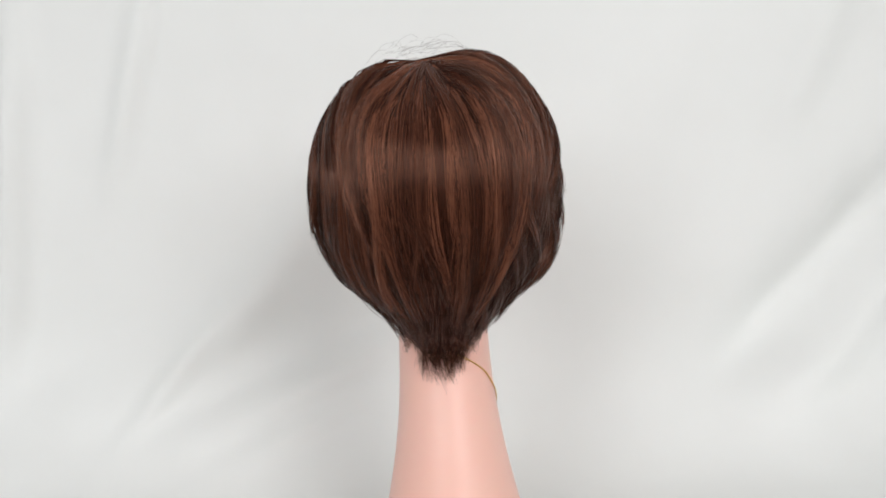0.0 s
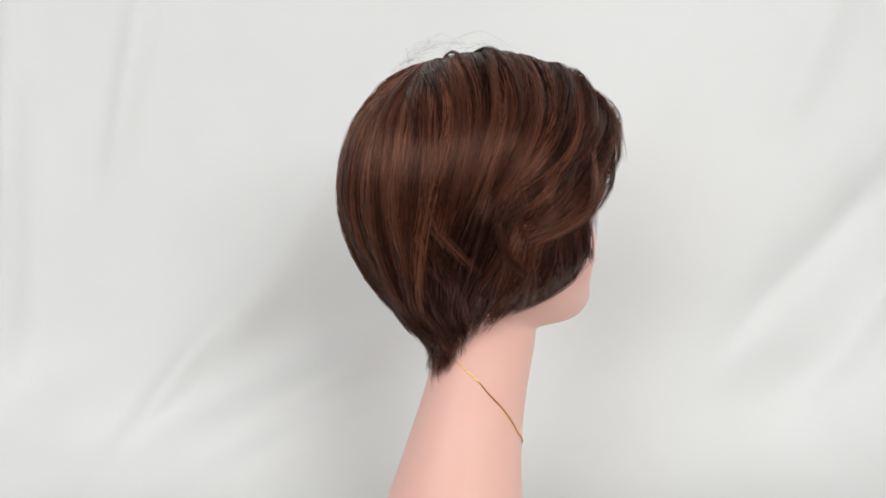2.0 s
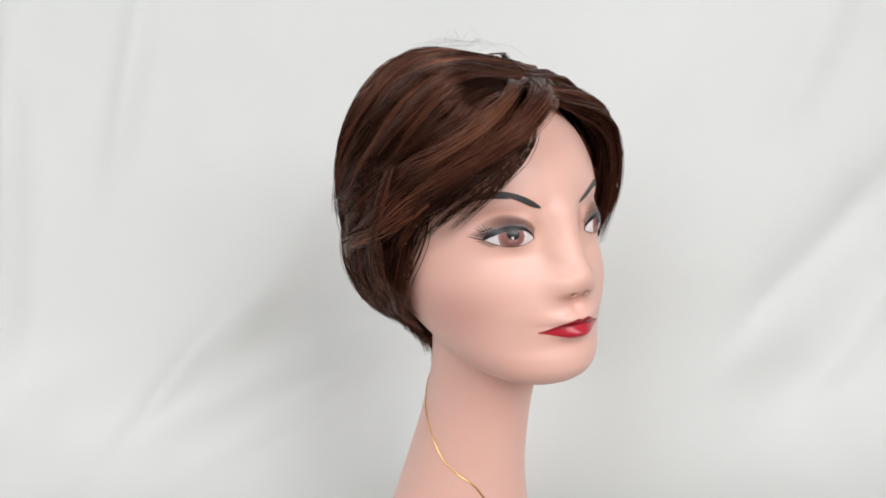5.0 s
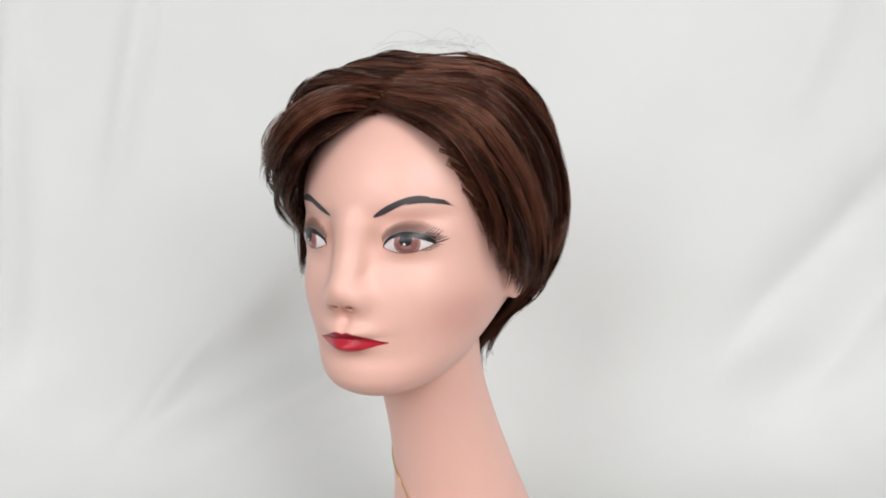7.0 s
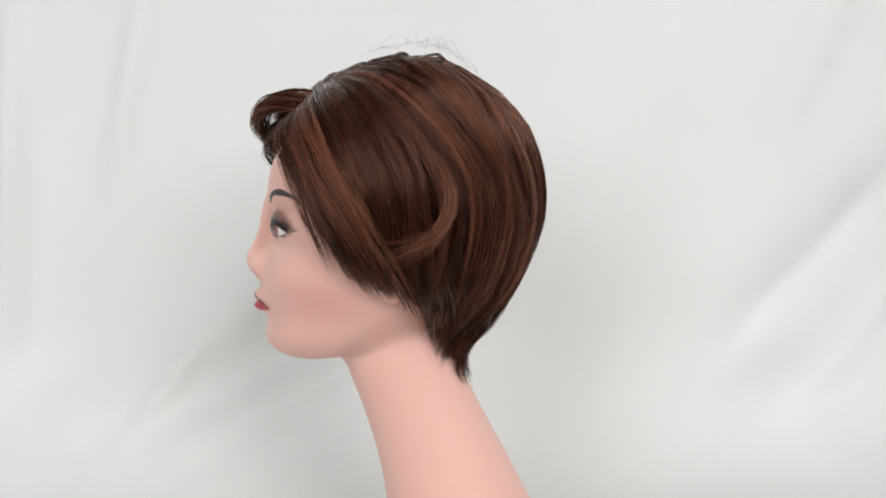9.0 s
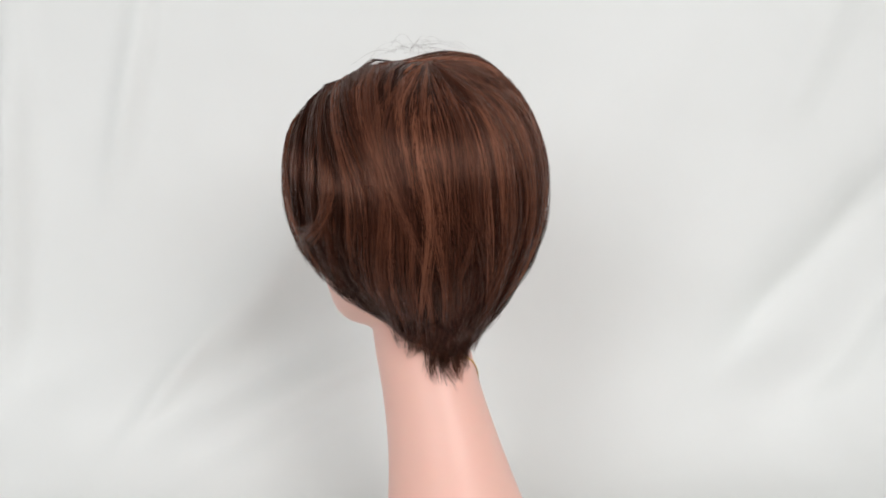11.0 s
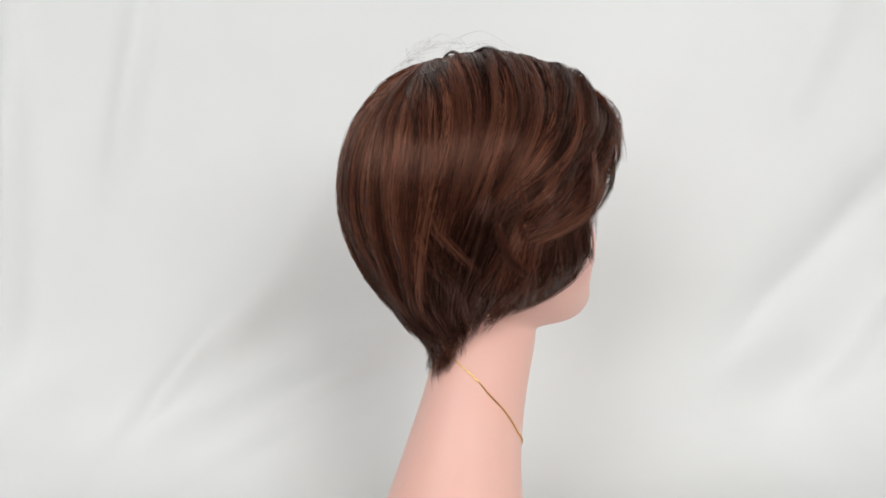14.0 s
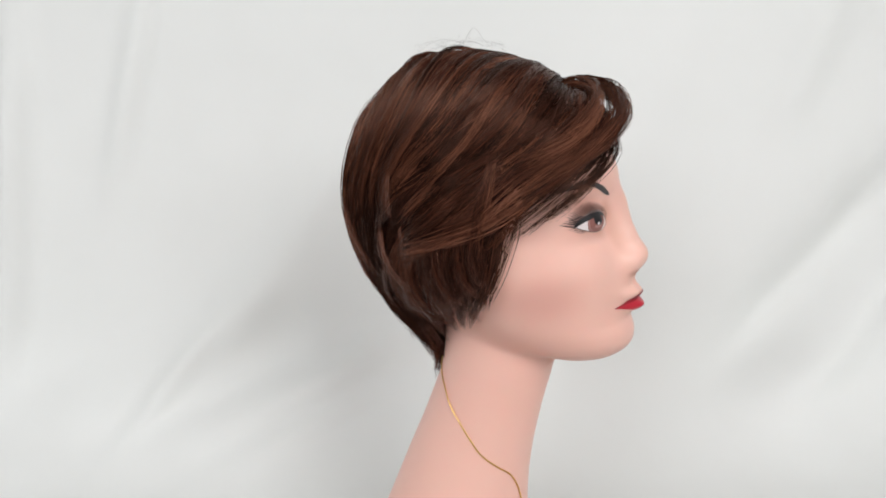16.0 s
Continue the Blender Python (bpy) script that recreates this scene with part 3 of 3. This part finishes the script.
def wig():
    rng = np.random.default_rng(11)
    top = new("wig")
    top.empty_display_size = 0.05
    tagged(top, "short brown bob wig with chestnut streaks on mannequin", "wig")
    M, PER = 13, 27
    # cap under the hair
    nu, nv = 72, 40
    th = np.linspace(0, 2 * math.pi, nu, endpoint=False)
    rows = []
    for v in np.linspace(0.0, 1.0, nv):
        d = np.stack([np.sin(th), -np.cos(th), np.zeros(nu)], 1)
        edge = hem(np.stack([d[:, 0] * 0.07, d[:, 1] * 0.09 + YC, np.zeros(nu)], 1)) + 0.026
        edge = edge + np.maximum(0.432 - edge, 0) * step(-d[:, 1], -0.25, 0.35)
        z = 0.447 + (edge - 0.447) * v
        p = np.stack([d[:, 0] * 0.07, d[:, 1] * 0.09 + YC, z], 1)
        hz = np.clip((z - ZC) / 0.1025, 0, 0.999)
        f = np.sqrt(1 - hz ** 2)
        p[:, 0] = d[:, 0] * np.where(z < ZC, IN_W(z), 0.080 * f) * 1.02
        p[:, 1] = YC + d[:, 1] * np.where(d[:, 1] < 0, 0.0965 * f, np.where(z < ZC, IN_B(z), 0.108 * f)) * 1.02
        rows.append(p + np.array([0, 0, 0.001]))
    g = np.arange(nu * nv).reshape(nv, nu)
    h = np.roll(g, -1, 1)
    quads = np.stack([g[:-1], g[1:], h[1:], h[:-1]], -1).reshape(-1, 4)
    cap = part("cap", mesh_of("cap", np.concatenate(rows), [quads], [CAP]), top, "dark net wig cap under the hair")
    thick = cap.modifiers.new("thickness", "SOLIDIFY")
    thick.thickness, thick.offset = 0.001, 1

    def section(name, label, lines, key, width, per=PER, spread=0.006, tip=0.35, radius=0.00022, fray=0.0010, longest=0.5, drop=0.0, tone=None, tuck=0.007):
        n = len(lines)
        c = trimmed(lines, rng, spread, M, rng.uniform(0.8, 1.05, n) * longest, drop)
        q, tn = locks(c, per, rng.uniform(0.6, 1.3, n) * width, rng, tints_for(key, rng) if tone is None else rng.normal(tone, 0.1, n), tip, fray, tuck)
        # no strands across the face
        turn = np.degrees(np.arctan2(np.abs(q[..., 0]), -(q[..., 1] - YC)))
        ok = ~((q[..., 2] < hem(q) - 0.014) & (turn < 95)).any(1)
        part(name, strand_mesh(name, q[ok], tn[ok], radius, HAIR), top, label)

    def along_part(n, y0, y1, s):
        y = rng.uniform(y0, y1, n)
        x = 0.0095 + (0.0022 + 0.0028 * step(y, -0.105, -0.05)) * rng.normal(0, 1, n) + s * 0.002
        return np.stack([x, y, np.full(n, 0.43)], 1)

    # scalp hair under the top layer
    n = 330
    az = np.radians(rng.uniform(66, 300, n))
    z = rng.uniform(0.29, 0.43, n)
    f = np.sqrt(1 - np.clip((z - ZC) / 0.1025, 0, 0.99) ** 2)
    r = np.stack([0.08 * f * np.sin(az), YC - 0.1 * f * np.cos(az), z], 1)
    ok = r[:, 2] > hem(r) + 0.025
    r = r[ok]
    aim = np.stack([np.sign(r[:, 0]), np.zeros(len(r)), np.zeros(len(r))], 1)
    n = len(r)
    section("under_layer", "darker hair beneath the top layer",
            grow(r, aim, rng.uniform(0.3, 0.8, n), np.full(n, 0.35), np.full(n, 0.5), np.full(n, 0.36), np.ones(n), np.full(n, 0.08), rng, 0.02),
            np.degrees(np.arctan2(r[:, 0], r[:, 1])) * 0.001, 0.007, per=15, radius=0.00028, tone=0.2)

    def root_lift(r):
        return 0.06 + 0.30 * step(r[:, 1], -0.105, -0.045) + rng.uniform(0, 0.12, len(r))
    def body(key, low=0.76):
        """Thickness of the hair, in swells that follow the streaks."""
        return np.clip(rng.uniform(low, 1.02, len(key)) + 0.07 * streaks(key, 4) + 0.05 * streaks(key, 9), 0.4, 1.12)
    # wearer's left side: sweeps back, then falls straight
    n = 250
    r = along_part(n, -0.117, 0.012, 1)
    key = r[:, 1]
    front = step(-key, 0.055, 0.115)
    aim = np.tile([1.0, 0.1, 0.0], (n, 1))
    early = 0.72 * (1 - front) - 0.06 * front + rng.normal(0, 0.06, n)
    late = -0.18 * (1 - front) + 0.47 * front + rng.normal(0, 0.10, n)
    section("left_side_hair", "", grow(r, aim, body(key) * (1 - 0.65 * front * rng.random(n)), early, late, 0.362 + 0.05 * front + rng.normal(0, 0.006, n),
                                       np.ones(n), rng.uniform(0, 0.10, n), rng, root_lift(r)), key, 0.0034)
    # wearer's right side, leaning back more towards the front
    n = 310
    r = along_part(n, -0.118, 0.012, -1)
    key = r[:, 1]
    front = step(-key, 0.0, 0.115)
    tip = step(-key, 0.085, 0.118)
    aim = np.stack([-np.ones(n), -0.45 * tip, np.zeros(n)], 1)
    early = 0.35 - 0.55 * tip + rng.normal(0, 0.09, n)
    late = 0.50 + 0.95 * front + 0.25 * tip + rng.normal(0, 0.10, n)
    lines = grow(r, aim, body(key) * (1 - 0.5 * tip * rng.random(n)) + 0.06 * tip, early, late, 0.405 - 0.01 * tip + rng.normal(0, 0.006, n), np.ones(n),
                 rng.uniform(0, 0.09, n), rng, root_lift(r))
    fore = key < -0.082
    section("right_side_hair", "", lines[~fore], key[~fore] + 0.3, 0.0034, longest=0.215, tuck=0.012, spread=0.009)
    section("fringe", "side-swept fringe curling over the forehead", lines[fore], key[fore] + 0.3, 0.0042, fray=0.0012, spread=0.003, longest=0.168, drop=-0.006)
    # hair before and over the right ear, curling inwards
    n = 70
    az = np.radians(rng.uniform(-105, -70, n))
    z = rng.uniform(0.325, 0.375, n)
    r = np.stack([0.082 * np.sin(az), YC - 0.098 * np.cos(az), z], 1)
    aim = np.tile([-1.0, 0.0, 0.0], (n, 1))
    section("temple_hair", "", grow(r, aim, rng.uniform(0.5, 0.95, n), np.full(n, 0.35), rng.uniform(0.2, 0.6, n), np.full(n, 0.33), np.ones(n),
                                    rng.uniform(0.1, 0.3, n), rng, 0.3), az * 0.08, 0.006, fray=0.0016)
    n = 80
    az = np.radians(rng.uniform(-78, -40, n))
    z = rng.uniform(0.368, 0.412, n)
    f = np.sqrt(1 - np.clip((z - ZC) / 0.1025, 0, 0.99) ** 2)
    r = np.stack([0.082 * f * np.sin(az), YC - 0.098 * f * np.cos(az), z], 1)
    aim = np.tile([-1.0, 0.0, 0.0], (n, 1))
    section("swept_layer", "", grow(r, aim, rng.uniform(0.45, 0.95, n), np.full(n, 0.8), rng.uniform(1.1, 1.8, n), np.full(n, 0.39), np.ones(n),
                                    rng.uniform(0.0, 0.15, n), rng, 0.25), az * 0.08, 0.005, fray=0.0016, longest=0.125)
    def arcs(name, label, n, ends, jitter, width, per=20, tone=0.5, tip=0.5, fray=0.0014, radius=0.0002, lie=0.0):
        """Free locks along bent lines; ends: root, two bends, tip; lie: laid on the hair at this depth."""
        e = np.array(ends, float)[None] + rng.normal(0, 1, (n, 4, 3)) * np.array(jitter)[None, :, None]
        u = np.linspace(0, 1, M)[None, :, None]
        c = (1 - u) ** 3 * e[:, None, 0] + 3 * u * (1 - u) ** 2 * e[:, None, 1] + 3 * u * u * (1 - u) * e[:, None, 2] + u ** 3 * e[:, None, 3]
        if lie:
            c, _ = on_hair(c, np.full(c.shape[:2], lie) - 0.35 * np.linspace(1, 0, M) ** 3)
        q, tn = locks(c, per, rng.uniform(0.6, 1.3, n) * width, rng, rng.normal(tone, 0.12, n), tip, fray, 0.0)
        ob = part(name, strand_mesh(name, q, tn, radius, HAIR), top)
        return tagged(ob, label, kind="stuff")

    # loose curls of the fringe that stand off the forehead
    arcs("fringe_curl", "loose curl of the fringe standing off the forehead", 24, [(0.004, -0.086, 0.420), (-0.004, -0.144, 0.447), (-0.042, -0.178, 0.397), (-0.086, -0.104, 0.374)],
         (0.005, 0.006, 0.006, 0.005), 0.0034, per=14, tone=0.58)
    arcs("fringe_curl", "loose curl of the fringe standing off the forehead", 12, [(0.002, -0.078, 0.424), (-0.018, -0.134, 0.448), (-0.060, -0.156, 0.405), (-0.092, -0.092, 0.380)],
         (0.006, 0.005, 0.005, 0.007), 0.0034, per=14, tone=0.68)
    # light locks laid over the right side, sweeping back from the temple and across the ear
    arcs("swept_lock", "light lock sweeping back over the ear", 7, [(-0.085, -0.100, 0.362), (-0.100, -0.070, 0.339), (-0.106, -0.035, 0.332), (-0.108, 0.006, 0.319)],
         (0.003, 0.003, 0.003, 0.004), 0.0042, per=7, tone=0.62, tip=0.25, lie=1.03)
    arcs("swept_lock", "light lock hanging forward behind the ear", 2, [(-0.090, 0.000, 0.412), (-0.104, 0.010, 0.385), (-0.106, 0.012, 0.362), (-0.106, 0.004, 0.342)],
         (0.002, 0.002, 0.002, 0.002), 0.0013, per=8, tone=0.66, tip=0.2, lie=1.03)
    arcs("swept_lock", "light lock curving forward under the ear", 5, [(-0.104, 0.034, 0.345), (-0.105, 0.030, 0.318), (-0.100, 0.012, 0.298), (-0.096, -0.014, 0.291)],
         (0.002, 0.002, 0.002, 0.004), 0.0040, per=8, tone=0.46, tip=0.3, lie=1.01)
    # low curls before the right ear that turn in to the cheek
    for k in range(6):
        y = -0.064 + 0.0125 * k
        z = 0.336 - 0.005 * k
        arcs("cheek_curl", "dark curl turning in to the cheek", 5, [(-0.094, y + 0.006, z + 0.012), (-0.104, y + 0.008, z - 0.012), (-0.100, y + 0.004, z - 0.034), (-0.090, y - 0.006, z - 0.038)],
             (0.004, 0.004, 0.004, 0.005), 0.0042, per=16, tone=0.42, tip=0.4, lie=0.97)
    # wisps that stand off the right side
    arcs("side_wisp", "fine wisp standing off the side", 9, [(-0.085, -0.075, 0.395), (-0.100, -0.070, 0.370), (-0.104, -0.060, 0.340), (-0.104, -0.060, 0.318)],
         (0.008, 0.006, 0.004, 0.006), 0.0022, per=5, tone=0.5, tip=1.1, fray=0.002, radius=0.00014, lie=1.04)
    # fine hair rooted along the hairline beside the part
    n = 190
    a = rng.uniform(2, 76, n)
    z = curve([0, 10, 25, 42, 56, 76], [0.436, 0.431, 0.409, 0.380, 0.343, 0.316])(a) + rng.uniform(0.008, 0.026, n) + 0.008 * step(a, 15, 35)
    az = np.radians(a)
    f = np.sqrt(1 - np.clip((z - ZC) / 0.1025, 0, 0.99) ** 2)
    r = np.stack([0.08 * f * np.sin(az), YC - 0.0965 * f * np.cos(az), z], 1)
    aim = np.tile([1.0, 0.5, 0.0], (n, 1))
    section("hairline_hair", "fine reddish hair rooted along the hairline", grow(r, aim, rng.uniform(0.3, 0.8, n), np.full(n, 0.7), np.full(n, 0.55), np.full(n, 0.37), np.ones(n),
                                                                                 rng.uniform(0, 0.1, n), rng, 0.03), a * 0.0012, 0.004, per=10, longest=0.10, tone=0.72, radius=0.00015)
    # hair rooted on the other side of the part, filling under the fringe
    n = 110
    a = rng.uniform(-4, 66, n)
    z = curve([-4, 10, 25, 42, 66], [0.436, 0.428, 0.408, 0.386, 0.350])(a) + rng.uniform(0.006, 0.024, n)
    az = np.radians(-a)
    f = np.sqrt(1 - np.clip((z - ZC) / 0.1025, 0, 0.99) ** 2)
    r = np.stack([0.08 * f * np.sin(az), YC - 0.0965 * f * np.cos(az), z], 1)
    aim = np.tile([-1.0, 0.1, 0.0], (n, 1))
    section("fringe_underside", "fine reddish hair beneath the fringe", grow(r, aim, rng.uniform(0.2, 0.75, n), np.full(n, 0.35), np.full(n, 0.9), np.full(n, 0.39), np.ones(n),
                                                                            rng.uniform(0, 0.1, n), rng, 0.03), a * 0.0012, 0.004, per=11, longest=0.10, tone=0.7, radius=0.00016)
    # a light lock on the left that swings forward at its end
    arcs("left_curl", "light lock curling forward at its end", 11, [(0.085, -0.030, 0.412), (0.104, 0.012, 0.378), (0.107, 0.020, 0.332), (0.111, -0.048, 0.323)],
         (0.003, 0.003, 0.003, 0.005), 0.0044, per=13, tone=0.60, tip=0.35, lie=0.985)
    # back of the head
    n = 250
    a = np.radians(rng.uniform(-88, 88, n))
    off = rng.uniform(0.002, 0.016, n)
    r = np.stack([0.009 + off * np.sin(a), 0.002 + off * np.cos(a), np.full(n, 0.45)], 1)
    aim = np.stack([np.sin(a), np.cos(a), np.zeros(n)], 1)
    key = a * 0.046
    lean = 0.55 * np.sin(a) ** 2
    section("back_hair", "", grow(r, aim, body(key), 0.02 + 0.6 * lean, lean + rng.uniform(0.0, 0.10, n), np.full(n, 0.40),
                                  np.ones(n), rng.uniform(0, 0.18, n), rng, rng.uniform(0.42, 0.64, n)), key, 0.0040, spread=0.016, fray=0.0016, longest=np.where(rng.random(n) < 0.55, 0.245, 0.5), tuck=0.010)
    # shorter layers over the back, their pointed ends swinging to one side
    n = 80
    a = np.radians(rng.uniform(-75, 75, n))
    r = np.stack([0.009 + 0.008 * np.sin(a), 0.004 + 0.008 * np.cos(a), np.full(n, 0.45)], 1)
    aim = np.stack([np.sin(a), np.cos(a), np.zeros(n)], 1)
    key = a * 0.046
    lean = 0.55 * np.sin(a) ** 2
    section("back_layer", "shorter layered hair with swinging pointed ends", grow(r, aim, np.clip(body(key, 0.9) + 0.03, 0, 1.09), 0.02 + 0.6 * lean, lean, rng.uniform(0.300, 0.345, n), np.ones(n),
                                                                                  rng.uniform(0, 0.12, n), rng, rng.uniform(0.3, 0.5, n), rng.normal(-0.55, 0.45, n)), key, 0.0046, spread=0.012, longest=0.215, tip=0.2, fray=0.0018, tuck=0.004)
    # choppy ends low on the back; their dark tone stands in for shade
    n = 60
    az = np.radians(rng.uniform(125, 235, n))
    z = rng.uniform(0.275, 0.315, n)
    r = np.stack([0.085 * np.sin(az), YC - 0.10 * np.cos(az), z], 1)
    aim = np.stack([np.sign(r[:, 0]), np.zeros(n), np.zeros(n)], 1)
    section("low_layer", "choppy ends low on the back, shade put into their dark tone", grow(r, aim, rng.uniform(0.85, 1.10, n), np.full(n, 0.0), np.full(n, 0.1), np.full(n, 0.27), np.ones(n), rng.uniform(0.1, 0.4, n), rng, 0.7,
                                                                   rng.normal(-0.3, 0.5, n)), az * 0.05, 0.005, per=18, spread=0.01, fray=0.0022, longest=0.075, tip=0.25, tone=0.3, tuck=0.0)
    # wisps at the nape
    n = 48
    az = np.radians(rng.uniform(150, 206, n))
    r = np.stack([0.05 * np.sin(az), YC - 0.06 * np.cos(az), rng.uniform(0.245, 0.285, n)], 1)
    aim = np.stack([np.sign(r[:, 0]), np.zeros(n), np.zeros(n)], 1)
    section("nape_hair", "short uneven wisps at the nape", grow(r, aim, rng.uniform(0.6, 1.25, n), np.full(n, 0.0), rng.normal(0.0, 0.2, n), np.full(n, 0.25),
                                                                   np.ones(n), rng.uniform(0.2, 0.6, n), rng, 0.6), az * 0.02, 0.004, per=12, spread=0.006, fray=0.003, drop=0.014, tuck=-0.004)
    # loose hairs on the crown
    n = 46
    y = rng.uniform(-0.06, 0.045, n)
    x = 0.009 + rng.normal(0, 0.012, n)
    s = np.linspace(0, 1, 12)[None, :]
    sgn = rng.choice([-1, 1], n)[:, None]
    reach, high = rng.uniform(0.012, 0.045, n)[:, None], (0.001 + 0.010 * rng.random(n) ** 2)[:, None]
    px = x[:, None] + sgn * reach * s
    py = y[:, None] + rng.normal(0, 0.02, n)[:, None] * s
    base, _ = on_hair(np.stack([px, py, np.full_like(px, 0.46)], -1), np.full_like(px, 0.9))
    base[..., 2] += high * np.sin(np.clip(s * 1.25, 0, 1) * math.pi * 0.8) + 0.0005
    part("flyaway_hair", strand_mesh("flyaway_hair", base, np.full(n, 0.4), 0.00006, HAIR), top, "fine loose hairs standing off the crown")
    return top


hair = wig()


# ---- the necklace ----
def necklace():
    """A fine flat gold chain from the nape down across the right of the neck to the front."""
    top = new("necklace")
    tagged(top, "thin gold chain necklace hanging round the mannequin's neck", "necklace")
    n = 420
    s = np.linspace(0, 1, n)
    z = 0.228 - 0.138 * s
    ang = np.radians(curve([0.09, 0.10, 0.12, 0.132, 0.141, 0.150, 0.165, 0.178, 0.190, 0.203, 0.214, 0.228],
                           [-177, -171, -159, -147, -131, -116, -98, -82, -65, -47, -25, 12])(z))
    mid, half, wide = (NFRONT(z) + NBACK(z)) / 2, (NBACK(z) - NFRONT(z)) / 2, NWIDE(z)
    x0, y0 = wide * np.sin(ang), half * np.cos(ang)
    k = np.ones(n)
    lo, hi = np.full(n, 0.6), np.full(n, 1.6)
    for _ in range(24):
        k = (lo + hi) / 2
        inside = solid(0.001 + x0 * k, mid + y0 * k, z) < 0
        lo, hi = np.where(inside, k, lo), np.where(inside, hi, k)
    c = np.stack([0.003 + x0 * k, mid + y0 * k, z], 1)
    nrm = np.stack([x0 / wide ** 2, y0 / half ** 2, np.zeros(n)], 1)
    nrm /= np.linalg.norm(nrm, axis=1, keepdims=True)
    c += nrm * 0.0007
    verts, quads = [], []
    t = np.gradient(c, axis=0)
    t /= np.linalg.norm(t, axis=1, keepdims=True)
    up = np.cross(t, nrm)
    for i in range(n):
        p, L = c[i], 0.46 * np.linalg.norm(c[min(i + 1, n - 1)] - c[max(i - 1, 0)]) / (2 if 0 < i < n - 1 else 1) * 1.7
        tw = 0.55 * (1 if i % 2 else -1)
        a = nrm[i] * math.cos(tw) + up[i] * math.sin(tw)
        b = -nrm[i] * math.sin(tw) + up[i] * math.cos(tw)
        k = len(verts)
        for e in (-1, 1):
            for u, v in ((-1, -1), (1, -1), (1, 1), (-1, 1)):
                verts.append(p + t[i] * e * L * 0.5 + a * u * 0.00028 + b * v * 0.00055)
        for q in ((0, 1, 2, 3), (7, 6, 5, 4), (0, 4, 5, 1), (1, 5, 6, 2), (2, 6, 7, 3), (3, 7, 4, 0)):
            quads.append([k + w for w in q])
    part("chain", mesh_of("chain", np.array(verts), [np.array(quads)], [GOLD], smooth=False), top, "fine gold links")
    return top


gold = necklace()


# ---- the turning stand: head, wig and necklace go round together ----
LAG = [0, 0.8, 2.0, 3.3, 4.1, 4.2, 3.9, 3.5, 3.6, 2.6, 0.2, -2.2, -2.7, -2.6, -2.0, -1.5, -2.3, -3.1, -2.2, -1.6, -1.2, -0.9, -0.6, -0.3]


def motions():
    """One turn in twelve seconds, a little uneven."""
    rows = [(k * 0.5, pose(0, 0, 0, 0, 0, -30.0 * (k * 0.5 - 6.1) + 1.0 + LAG[k % 24])) for k in range(33)]
    for thing in (head, hair, gold):
        walk(thing, rows)


motions()
